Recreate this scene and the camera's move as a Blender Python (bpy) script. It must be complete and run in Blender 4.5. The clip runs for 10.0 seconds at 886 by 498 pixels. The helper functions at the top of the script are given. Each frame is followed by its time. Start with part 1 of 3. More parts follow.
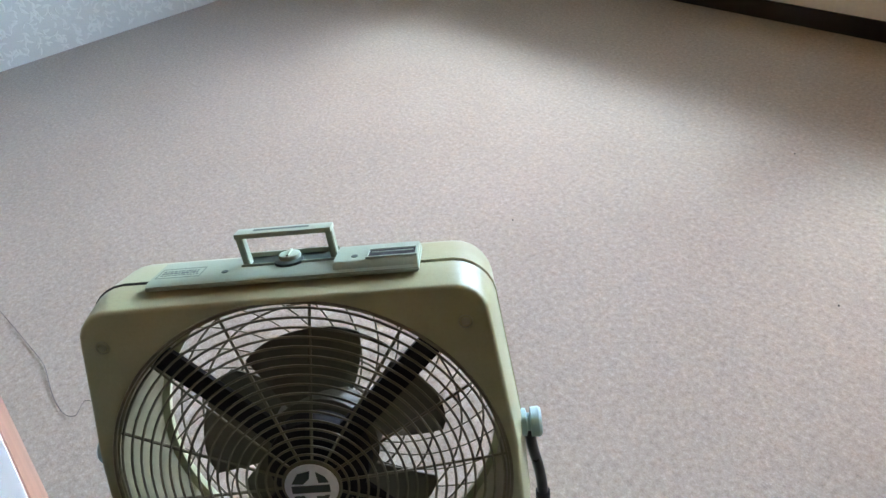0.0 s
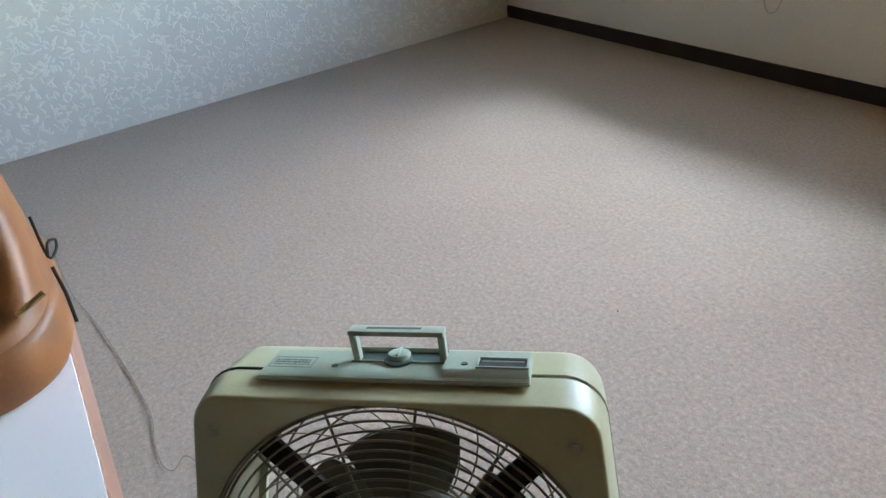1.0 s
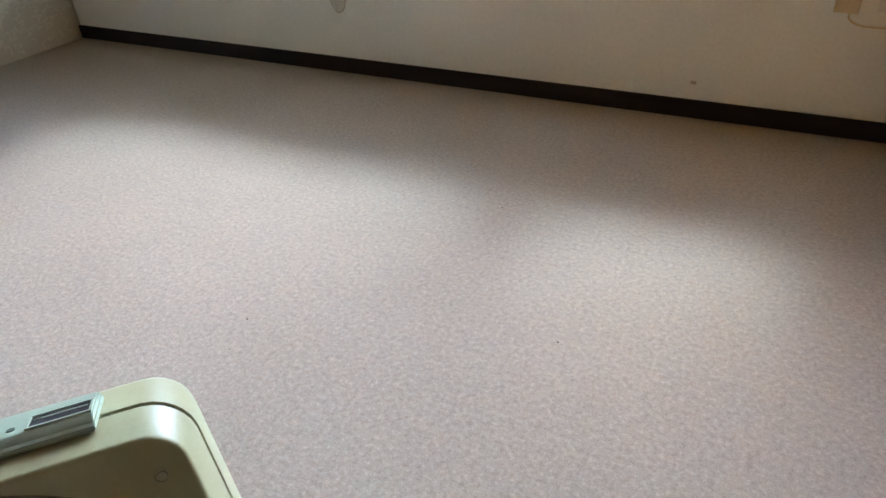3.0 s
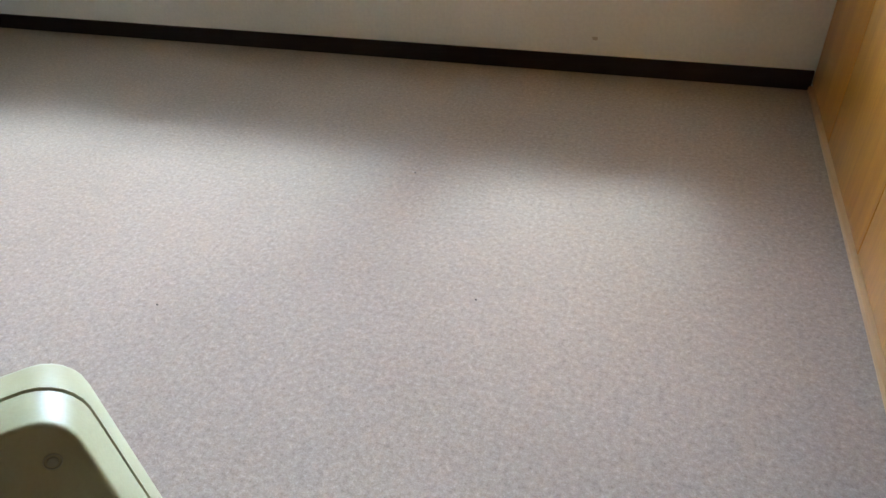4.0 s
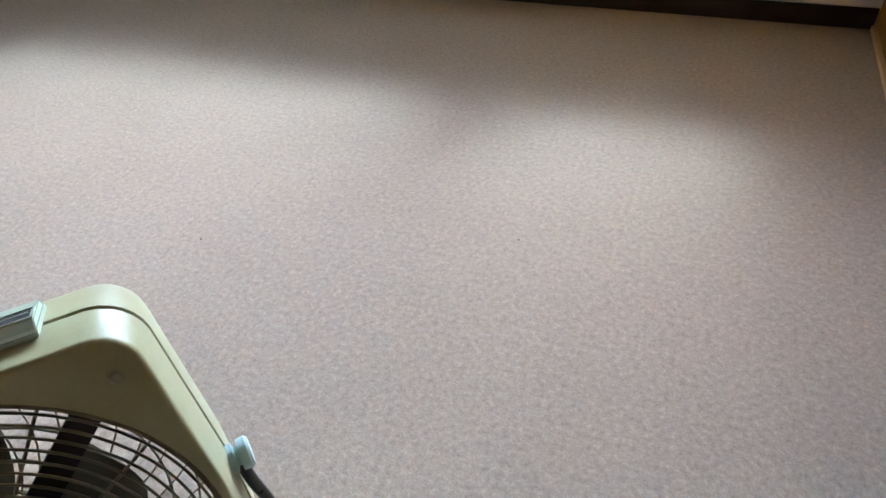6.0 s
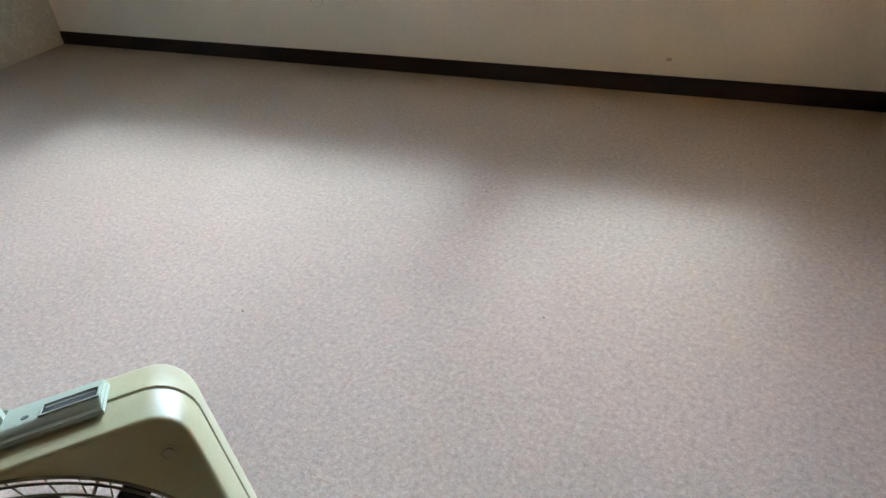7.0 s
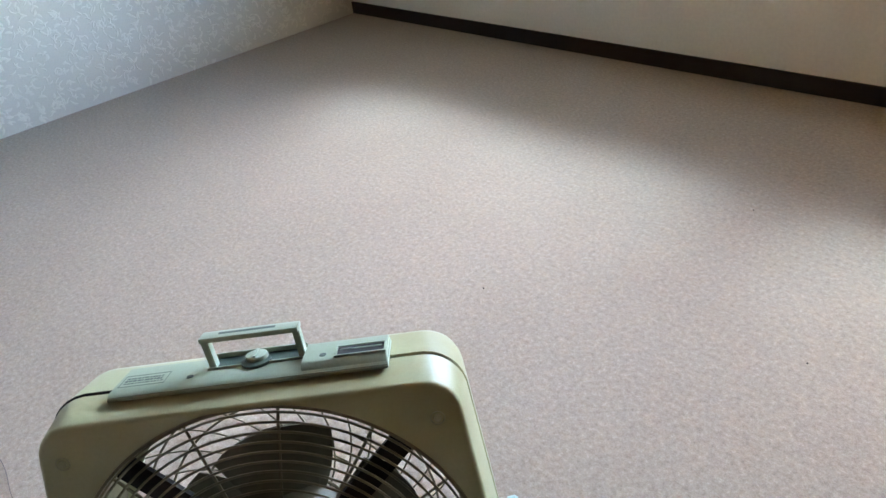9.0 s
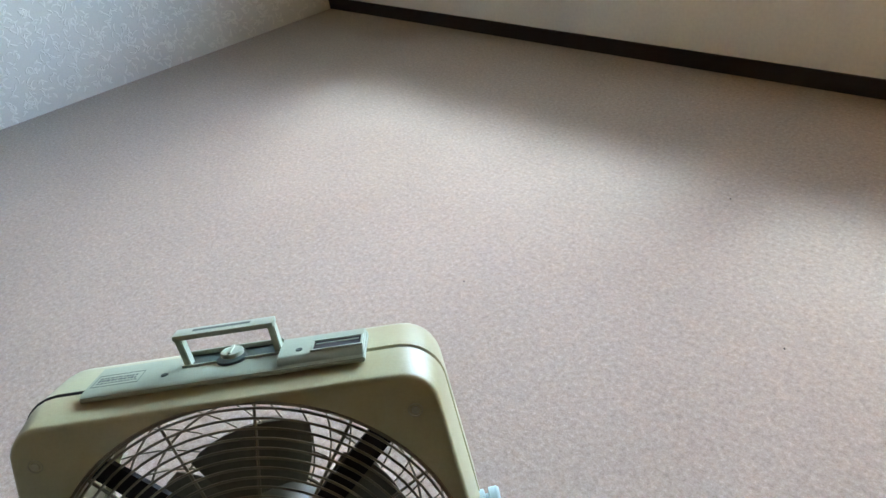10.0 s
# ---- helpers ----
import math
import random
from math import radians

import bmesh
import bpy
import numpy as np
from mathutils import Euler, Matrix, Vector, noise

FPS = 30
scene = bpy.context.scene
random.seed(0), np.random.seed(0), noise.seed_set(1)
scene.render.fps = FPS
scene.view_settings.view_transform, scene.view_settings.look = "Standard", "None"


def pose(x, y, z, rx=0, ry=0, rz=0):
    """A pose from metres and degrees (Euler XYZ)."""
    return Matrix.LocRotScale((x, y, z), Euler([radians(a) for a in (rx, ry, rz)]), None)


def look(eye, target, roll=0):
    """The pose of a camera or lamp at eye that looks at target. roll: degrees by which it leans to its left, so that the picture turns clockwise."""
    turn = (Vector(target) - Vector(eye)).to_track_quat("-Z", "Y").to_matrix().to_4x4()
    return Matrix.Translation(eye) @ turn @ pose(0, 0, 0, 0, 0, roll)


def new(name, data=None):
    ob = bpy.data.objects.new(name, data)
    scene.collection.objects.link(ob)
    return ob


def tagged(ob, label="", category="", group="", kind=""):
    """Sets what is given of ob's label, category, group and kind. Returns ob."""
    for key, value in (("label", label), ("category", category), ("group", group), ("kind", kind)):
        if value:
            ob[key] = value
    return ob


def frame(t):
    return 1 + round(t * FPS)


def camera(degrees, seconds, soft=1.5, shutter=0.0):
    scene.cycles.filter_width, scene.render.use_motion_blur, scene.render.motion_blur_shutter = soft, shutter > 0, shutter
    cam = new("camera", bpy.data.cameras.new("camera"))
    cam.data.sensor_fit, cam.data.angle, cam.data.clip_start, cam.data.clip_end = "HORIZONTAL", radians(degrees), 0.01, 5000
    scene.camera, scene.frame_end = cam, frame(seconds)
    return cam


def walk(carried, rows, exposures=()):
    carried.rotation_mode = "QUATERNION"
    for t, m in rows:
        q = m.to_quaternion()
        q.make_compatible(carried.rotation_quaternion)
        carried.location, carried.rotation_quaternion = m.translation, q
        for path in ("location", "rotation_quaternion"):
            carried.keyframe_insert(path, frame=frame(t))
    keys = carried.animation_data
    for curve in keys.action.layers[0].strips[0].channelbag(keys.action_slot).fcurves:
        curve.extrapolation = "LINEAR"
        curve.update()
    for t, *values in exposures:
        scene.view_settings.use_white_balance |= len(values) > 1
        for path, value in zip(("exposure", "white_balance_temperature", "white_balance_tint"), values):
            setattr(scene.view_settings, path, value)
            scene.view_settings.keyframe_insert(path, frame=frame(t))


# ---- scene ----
cam = camera(67.3, 10.0)
PATH = [
    (0, (3.741, -2.809, 1.108), (2.502, -1.844, -0.131), -7.1),
    (0.2, (3.714, -2.840, 1.124), (2.406, -1.952, -0.117), -7.8),
    (0.5, (3.699, -2.803, 1.125), (2.325, -2.054, -0.121), -8.5),
    (0.7, (3.694, -2.818, 1.141), (2.291, -2.011, -0.044), -7.8),
    (1, (3.681, -2.798, 1.162), (2.213, -1.976, 0.082), -7.4),
    (1.5, (3.677, -2.796, 1.176), (2.24, -1.864, 0.144), -5.7),
    (2, (3.686, -2.779, 1.16), (2.382, -1.676, 0.12), -5.0),
    (2.5, (3.745, -2.725, 1.146), (2.73, -1.395, 0.051), -3.6),
    (3, (3.784, -2.700, 1.121), (3.022, -1.233, -0.004), -3.0),
    (3.2, (3.799, -2.691, 1.116), (3.098, -1.204, -0.022), -2.9),
    (4.3, (3.83, -2.697, 1.076), (3.288, -1.228, -0.167), -3.9),
    (4.5, (3.823, -2.702, 1.061), (3.283, -1.277, -0.234), -4.4),
    (5, (3.823, -2.716, 1.022), (3.277, -1.439, -0.418), -5.2),
    (5.5, (3.82, -2.714, 1.036), (3.26, -1.396, -0.36), -5.2),
    (6, (3.796, -2.708, 1.061), (3.182, -1.324, -0.246), -4.6),
    (6.2, (3.829, -2.72, 1.08), (3.164, -1.308, -0.17), -5.6),
    (7.3, (3.821, -2.737, 1.147), (3.002, -1.303, 0.019), -5.9),
    (7.5, (3.797, -2.734, 1.145), (2.869, -1.347, 0.044), -6.2),
    (8, (3.753, -2.761, 1.156), (2.602, -1.589, 0.015), -7.9),
    (8.5, (3.735, -2.787, 1.161), (2.472, -1.686, 0.069), -7.6),
    (9, (3.727, -2.776, 1.153), (2.486, -1.684, 0.027), -7.6),
    (9.5, (3.726, -2.773, 1.148), (2.494, -1.667, 0.026), -7.7),
    (10, (3.735, -2.769, 1.145), (2.533, -1.65, 0.004), -7.8),
]
LIGHT = 4.93
walk(cam, [(t, look(eye, target, roll)) for t, eye, target, roll in PATH], exposures=[(t, LIGHT + e, 6600, 9.0) for t, e in ((0, -0.05), (0.3, -0.35), (0.5, -0.55), (1.0, -0.42), (1.6, -0.05), (2.0, -0.03), (2.7, -0.13), (8, -0.11), (10, -0.07))])

# ---- light: an overcast sky and a veiled sun through the windows of the far wall ----
SUN_EL = 41.0
world = bpy.data.worlds.new("sky")
world.use_nodes = True
scene.world = world
wn = world.node_tree.nodes
sky = wn.new("ShaderNodeTexSky")
sky.sky_type, sky.sun_disc = "NISHITA", False
sky.sun_elevation, sky.sun_rotation = radians(SUN_EL), 0.0
sky.ozone_density = 5.0
world.node_tree.links.new(sky.outputs["Color"], wn["Background"].inputs["Color"])
wn["Background"].inputs["Strength"].default_value = 0.15
sun = new("sun", bpy.data.lights.new("sun", "SUN"))
sun.data.energy, sun.data.angle, sun.data.color = 0.07, radians(8), (0.50, 0.74, 1.0)
sun.matrix_world = look((2, 5, 5), (2, 5 - math.cos(radians(SUN_EL)), 5 - math.sin(radians(SUN_EL))))


# ---- materials ----
def material(name, colour, rough=0.6, metal=0.0):
    """A principled material; returns it, its nodes, a link function and the shader."""
    m = bpy.data.materials.new(name)
    m.use_nodes = True
    nt = m.node_tree
    b = nt.nodes["Principled BSDF"]
    b.inputs["Base Color"].default_value = (*colour, 1)
    b.inputs["Roughness"].default_value, b.inputs["Metallic"].default_value = rough, metal
    return m, nt.nodes, nt.links.new, b


def coords(n, link, scale=(1, 1, 1), rot=(0, 0, 0), space="Object"):
    tc, mp = n.new("ShaderNodeTexCoord"), n.new("ShaderNodeMapping")
    link(tc.outputs[space], mp.inputs["Vector"])
    mp.inputs["Scale"].default_value, mp.inputs["Rotation"].default_value = scale, rot
    return mp.outputs["Vector"]


def tex_noise(n, link, vec, scale, detail=4, rough=0.55):
    t = n.new("ShaderNodeTexNoise")
    t.inputs["Scale"].default_value, t.inputs["Detail"].default_value, t.inputs["Roughness"].default_value = scale, detail, rough
    link(vec, t.inputs["Vector"])
    return t.outputs["Fac"]


def ramp(n, link, fac, stops):
    r = n.new("ShaderNodeValToRGB")
    el = r.color_ramp.elements
    while len(el) < len(stops):
        el.new(0.5)
    for e, (p, c) in zip(el, stops):
        e.position, e.color = p, (*c, 1)
    link(fac, r.inputs["Fac"])
    return r.outputs["Color"]


def mix(n, link, fac, a, b, mode="MIX"):
    m = n.new("ShaderNodeMix")
    m.data_type, m.blend_type = "RGBA", mode
    for value, socket in ((fac, m.inputs[0]), (a, m.inputs[6]), (b, m.inputs[7])):
        if isinstance(value, (int, float)):
            socket.default_value = value
        elif isinstance(value, tuple):
            socket.default_value = (*value, 1)
        else:
            link(value, socket)
    return m.outputs[2]


def bump(n, link, b, height, strength, distance):
    u = n.new("ShaderNodeBump")
    u.inputs["Strength"].default_value, u.inputs["Distance"].default_value = strength, distance
    link(height, u.inputs["Height"])
    link(u.outputs["Normal"], b.inputs["Normal"])


def mottled(name, colour, rough=0.5, metal=0.0, amount=0.12, big=3.0, fine=60.0, relief=0.0002):
    """Paint, plastic or metal with faint stains and a fine grain."""
    m, n, link, b = material(name, colour, rough, metal)
    v = coords(n, link)
    lo = tuple(c * (1 - amount) for c in colour)
    hi = tuple(min(1, c * (1 + amount)) for c in colour)
    c1 = ramp(n, link, tex_noise(n, link, v, big, 5), [(0.3, lo), (0.7, hi)])
    g = tex_noise(n, link, v, fine, 3)
    c2 = mix(n, link, 0.12, c1, ramp(n, link, g, [(0.35, tuple(c * 0.6 for c in colour)), (0.65, hi)]))
    link(c2, b.inputs["Base Color"])
    r = n.new("ShaderNodeMapRange")
    r.inputs["To Min"].default_value, r.inputs["To Max"].default_value = rough * 0.8, min(1, rough * 1.2)
    link(tex_noise(n, link, v, big * 4, 4), r.inputs["Value"])
    link(r.outputs["Result"], b.inputs["Roughness"])
    bump(n, link, b, g, 0.4, relief)
    return m


def wood(name, dark, light, grain_axis="Z", rough=0.35, scale=1.0):
    m, n, link, b = material(name, light, rough)
    squeeze = {"X": (0.6, 14, 14), "Y": (14, 0.6, 14), "Z": (14, 14, 0.6)}[grain_axis]
    v = coords(n, link, tuple(k * scale for k in squeeze))
    info = n.new("ShaderNodeObjectInfo")
    add = n.new("ShaderNodeVectorMath")
    link(v, add.inputs[0])
    comb = n.new("ShaderNodeCombineXYZ")
    mul = n.new("ShaderNodeMath")
    mul.operation = "MULTIPLY"
    mul.inputs[1].default_value = 37.0
    link(info.outputs["Random"], mul.inputs[0])
    link(mul.outputs[0], comb.inputs[0])
    link(comb.outputs[0], add.inputs[1])
    v = add.outputs[0]
    a = tex_noise(n, link, v, 1.0, 6, 0.6)
    f = tex_noise(n, link, v, 6.0, 4, 0.6)
    c = ramp(n, link, a, [(0.28, dark), (0.5, tuple((p + q) / 2 for p, q in zip(dark, light))), (0.72, light)])
    c = mix(n, link, 0.3, c, ramp(n, link, f, [(0.35, dark), (0.6, light)]))
    link(c, b.inputs["Base Color"])
    bump(n, link, b, f, 0.25, 0.0004)
    return m


def aged_plastic(name, colour, grime):
    """Old moulded plastic, browned in uneven patches."""
    m = mottled(name, colour, 0.38, amount=0.07, big=6, fine=200)
    n, link = m.node_tree.nodes, m.node_tree.links.new
    b = n["Principled BSDF"]
    now = b.inputs["Base Color"].links[0].from_socket
    v = coords(n, link)
    patch = ramp(n, link, tex_noise(n, link, v, 4.5, 5, 0.6), [(0.48, (0, 0, 0)), (0.72, (0.55, 0.55, 0.55))])
    scratch = ramp(n, link, tex_noise(n, link, coords(n, link, (1, 1, 9)), 40, 3, 0.7), [(0.66, (0, 0, 0)), (0.74, (0.35, 0.35, 0.35))])
    c = mix(n, link, patch, now, grime)
    link(mix(n, link, scratch, c, tuple(k * 0.72 for k in colour)), b.inputs["Base Color"])
    return m


def lacquer(m, weight=0.7, rough=0.08):
    """A clear gloss coat."""
    b = m.node_tree.nodes["Principled BSDF"]
    b.inputs["Coat Weight"].default_value, b.inputs["Coat Roughness"].default_value = weight, rough
    return m


def carpet_material():
    m, n, link, b = material("carpet", (0.4, 0.34, 0.31), 0.95)
    v = coords(n, link)
    fleck = tex_noise(n, link, v, 80, 4, 0.8)
    tuft = tex_noise(n, link, v, 300, 2, 0.6)
    patch = tex_noise(n, link, v, 2.2, 5)
    hue = tex_noise(n, link, coords(n, link, rot=(0, 0, 0.5)), 26, 4, 0.75)
    c = ramp(n, link, fleck, [(0.32, (0.160, 0.122, 0.088)), (0.44, (0.348, 0.282, 0.213)), (0.56, (0.458, 0.386, 0.301)), (0.68, (0.657, 0.570, 0.461))])
    c = mix(n, link, 0.26, c, ramp(n, link, hue, [(0.36, (0.289, 0.260, 0.221)), (0.5, (0.398, 0.337, 0.263)), (0.64, (0.526, 0.378, 0.244))]))
    c = mix(n, link, 0.2, c, ramp(n, link, patch, [(0.35, (0.337, 0.282, 0.217)), (0.65, (0.478, 0.414, 0.336))]))
    c = mix(n, link, 0.2, c, ramp(n, link, tuft, [(0.35, (0.218, 0.185, 0.141)), (0.62, (0.536, 0.462, 0.370))]))
    link(c, b.inputs["Base Color"])
    b.inputs["Sheen Weight"].default_value, b.inputs["Sheen Roughness"].default_value = 0.1, 0.6
    bump(n, link, b, fleck, 0.35, 0.004)
    return m


def chipped_white():
    """White gloss paint, worn through to brown along its edges."""
    m, n, link, b = material("white_paint_worn", (0.8, 0.8, 0.78), 0.25)
    v = coords(n, link)
    c = ramp(n, link, tex_noise(n, link, v, 5, 5), [(0.3, (0.88, 0.90, 0.89)), (0.7, (0.92, 0.93, 0.92))])
    link(c, b.inputs["Base Color"])
    bump(n, link, b, tex_noise(n, link, v, 90, 3), 0.2, 0.0004)
    return m


MAT = {
    "carpet": carpet_material(),
    "paper": mottled("wallpaper", (0.675, 0.67, 0.575), 0.6, amount=0.06, big=2.0, fine=120, relief=0.0004),
    "relief": mottled("wallpaper_relief", (0.78, 0.775, 0.675), 0.5, amount=0.05, big=9.0, fine=140),
    "plaster": mottled("wall_paint", (0.88, 0.88, 0.825), 0.75, amount=0.05, big=1.3, fine=70, relief=0.0006),
    # near-black brown ceiling colour: keeps bounced light in the shade low and warm
    "ceiling": mottled("ceiling_bounce_brown", (0.05, 0.022, 0.007), 0.9, amount=0.05),
    # near wall's dark brown sets how much fill reaches the fan and shade
    "beige": mottled("near_wall_fill_brown", (0.10, 0.064, 0.033), 0.8, amount=0.05),
    # dark brown of unseen surfaces, chosen to swallow bounced light
    "warm": mottled("bounce_cut_brown", (0.06, 0.026, 0.008), 0.8, amount=0.05),
    "base": wood("dark_wood", (0.008, 0.004, 0.003), (0.022, 0.009, 0.006), "X", 0.75),
    "honey": lacquer(wood("honey_veneer", (0.42, 0.155, 0.016), (0.66, 0.295, 0.038), "Z", 0.35), 0.35),
    "pale": wood("pale_wood", (0.58, 0.35, 0.14), (0.76, 0.52, 0.26), "Y", 0.4),
    "brown": wood("brown_wood", (0.11, 0.036, 0.010), (0.19, 0.07, 0.022), "Y", 0.35),
    "worn": chipped_white(),
    "edge": wood("worn_edge", (0.2, 0.10, 0.065), (0.36, 0.2, 0.14), "X", 0.6),
    "frame": mottled("window_frame", (0.75, 0.75, 0.73), 0.4),
    "shell": aged_plastic("olive_plastic", (0.385, 0.392, 0.228), (0.32, 0.235, 0.10)),
    "mint": mottled("mint_plastic", (0.315, 0.375, 0.275), 0.4, amount=0.08, big=12, fine=200),
    "knob": mottled("blue_green_plastic", (0.42, 0.60, 0.58), 0.4, amount=0.1, big=20, fine=200),
    # the casing's olive made darker: shade inside the duct put into its colour
    "duct": mottled("shaded_duct_plastic", (0.20, 0.185, 0.105), 0.6, amount=0.2, big=9, fine=200),
    "wire": mottled("grille_wire", (0.17, 0.152, 0.092), 0.35, amount=0.2, big=15, fine=300),
    "black": mottled("black_paint", (0.010, 0.010, 0.010), 0.8, amount=0.3, big=15, fine=300),
    "seam": mottled("seam_rubber", (0.012, 0.013, 0.012), 0.8),
    "blade": mottled("blade_plastic", (0.12, 0.112, 0.068), 0.5, amount=0.15, big=9, fine=200),
    "tube": mottled("dark_tube", (0.035, 0.035, 0.038), 0.3, 0.6, amount=0.2, big=15, fine=300),
    "chrome": mottled("badge_metal", (0.78, 0.80, 0.80), 0.35, 0.15, amount=0.1, big=30),
    "screw": mottled("screw_cap", (0.40, 0.41, 0.29), 0.22, amount=0.1, big=40),
    "well": mottled("well_shade_green", (0.025, 0.045, 0.035), 0.5),
    "ink": mottled("print", (0.05, 0.075, 0.062), 0.55),
    "leather": mottled("tan_leather", (0.19, 0.072, 0.019), 0.5, amount=0.3, big=14, fine=260, relief=0.0006),
    "dark": mottled("dark_lining", (0.007, 0.006, 0.005), 0.9),
    "brass": mottled("brass", (0.7, 0.55, 0.3), 0.25, 0.9, amount=0.1),
    "cord": mottled("grey_cord", (0.13, 0.11, 0.10), 0.6),
    "string": mottled("pull_cord", (0.62, 0.59, 0.50), 0.7),
    "plate": mottled("socket_plastic", (0.74, 0.74, 0.72), 0.35),
    "socket": mottled("beige_plastic", (0.62, 0.5, 0.3), 0.4),
    "grey": mottled("grey_plastic", (0.3, 0.3, 0.3), 0.4),
    "stain": mottled("scuff", (0.58, 0.53, 0.43), 0.8),
    "speck": mottled("speck", (0.16, 0.14, 0.12), 0.9),
}
gm, gn, gl, gb = material("pane_glass", (1, 1, 1), 0.02)
gb.inputs["Transmission Weight"].default_value, gb.inputs["IOR"].default_value = 1.0, 1.1
MAT["glass"] = gm


# ---- mesh helpers ----
def link_mesh(name, bm, mat, smooth=True):
    me = bpy.data.meshes.new(name)
    bm.normal_update()
    bm.to_mesh(me)
    bm.free()
    me.materials.append(MAT[mat])
    if smooth:
        me.shade_smooth()
        me.set_sharp_from_angle(angle=radians(38))
    return new(name, me)


def part(name, bm, mat, parent, label="", smooth=True):
    ob = link_mesh(name, bm, mat, smooth)
    ob.parent = parent
    return tagged(ob, label)


def box(lo, hi, bevel=0.0, seg=2, bm=None):
    out = bm or bmesh.new()
    got = bmesh.ops.create_cube(out, size=1)["verts"]
    lo, hi = Vector(lo), Vector(hi)
    for v in got:
        v.co = Vector((lo[i] + (v.co[i] + 0.5) * (hi[i] - lo[i]) for i in range(3)))
    if bevel:
        edges = list({e for v in got for e in v.link_edges})
        bmesh.ops.bevel(out, geom=edges, offset=bevel, segments=seg, affect="EDGES", profile=0.6)
    return out


def tube(points, radius, sides=8, bm=None, closed=False):
    """A round bar along points."""
    out = bm or bmesh.new()
    pts = [Vector(p) for p in points]
    k, rings = len(pts), []
    normal = None
    for i, p in enumerate(pts):
        a = pts[(i - 1) % k] if closed or i else p
        c = pts[(i + 1) % k] if closed or i < k - 1 else p
        d = (c - a).normalized()
        if normal is None:
            normal = d.orthogonal().normalized()
        normal = (normal - d * normal.dot(d)).normalized()
        side = d.cross(normal)
        r = radius[i] if isinstance(radius, (list, tuple)) else radius
        rings.append([out.verts.new(p + r * (math.cos(q) * normal + math.sin(q) * side)) for q in (2 * math.pi * j / sides for j in range(sides))])
    for i in range(k if closed else k - 1):
        a, c = rings[i], rings[(i + 1) % k]
        for j in range(sides):
            out.faces.new((a[j], a[(j + 1) % sides], c[(j + 1) % sides], c[j]))
    if not closed:
        out.faces.new(rings[0][::-1])
        out.faces.new(rings[-1])
    return out


def loops(rows, cap_first=False, cap_last=False, bm=None):
    """A skin over closed loops with the same number of points."""
    out = bm or bmesh.new()
    vs = [[out.verts.new(p) for p in row] for row in rows]
    for a, c in zip(vs, vs[1:]):
        for j in range(len(a)):
            out.faces.new((a[j], a[(j + 1) % len(a)], c[(j + 1) % len(a)], c[j]))
    if cap_first:
        out.faces.new(vs[0][::-1])
    if cap_last:
        out.faces.new(vs[-1])
    bmesh.ops.recalc_face_normals(out, faces=out.faces)
    return out


def smooth_path(points, steps=6):
    """A curve through the points."""
    pts = [Vector(p) for p in points]
    pts = [2 * pts[0] - pts[1]] + pts + [2 * pts[-1] - pts[-2]]
    out = []
    for a, b, c, d in zip(pts, pts[1:], pts[2:], pts[3:]):
        for i in range(steps):
            t = i / steps
            out.append(0.5 * (2 * b + (c - a) * t + (2 * a - 5 * b + 4 * c - d) * t * t + (3 * b - a - 3 * c + d) * t ** 3))
    return out + [pts[-2]]


def structure(name, bm, mat, label, category, smooth=False):
    return tagged(link_mesh(name, bm, mat, smooth), label, category, kind="structure")


# ---- the room: far wall at y = 0, papered wall at x = 0 ----
RIGHT, NEAR, HIGH = 4.93, -3.45, 2.5
SILL, HEAD = 0.80, 2.34
OPENINGS = [(1.10, 3.03), (3.19, 4.02)]
structure("floor", box((-0.15, NEAR - 0.15, -0.1), (RIGHT + 0.15, 0.2, 0)), "carpet", "short-pile beige-grey carpet with brown flecks", "carpet")
structure("ceiling", box((-0.15, NEAR - 0.15, HIGH), (RIGHT + 0.15, 0.2, HIGH + 0.12)), "ceiling", "unseen ceiling, near-black brown to cut bounced light", "ceiling")
wall_left = structure("wall_left", box((-0.15, NEAR, 0), (0, 0.2, HIGH)), "paper", "off-white wall covered with embossed scroll wallpaper", "wall")
# unseen side wall, coloured dark so that little light bounces back
structure("wall_right", box((RIGHT, NEAR, 0), (RIGHT + 0.15, 0.2, HIGH)), "warm", "unseen side wall, dark brown to cut bounced light", "wall")
structure("wall_near", box((-0.15, NEAR - 0.15, 0), (RIGHT + 0.15, NEAR, HIGH)), "beige", "unseen near wall, dark brown to limit fill light", "wall")
far = bmesh.new()
xs = [0.0] + [x for o in OPENINGS for x in o] + [RIGHT]
for a, c in zip(xs[::2], xs[1::2]):
    box((a, 0, 0), (c, 0.2, HIGH), bm=far)
for a, c in OPENINGS:
    box((a, 0, 0), (c, 0.2, SILL), bm=far)
    box((a, 0, HEAD), (c, 0.2, HIGH), bm=far)
structure("wall_far", far, "plaster", "cream-white painted plaster wall with faint scuffs", "wall")


def window(index, x0, x1):
    w = tagged(new("window_%d" % index), "white framed window above the cream wall", "window", kind="structure")
    f = bmesh.new()
    for lo, hi in (((x0, 0.11, SILL), (x0 + 0.05, 0.16, HEAD)), ((x1 - 0.05, 0.11, SILL), (x1, 0.16, HEAD)),
                   ((x0 + 0.05, 0.11, SILL), (x1 - 0.05, 0.16, SILL + 0.05)), ((x0 + 0.05, 0.11, HEAD - 0.05), (x1 - 0.05, 0.16, HEAD))):
        box(lo, hi, 0.004, bm=f)
    part("window_frame", f, "frame", w)
    p = part("pane", box((x0 + 0.05, 0.133, SILL + 0.05), (x1 - 0.05, 0.137, HEAD - 0.05)), "glass", w, smooth=False)
    p.visible_shadow = False
    return w


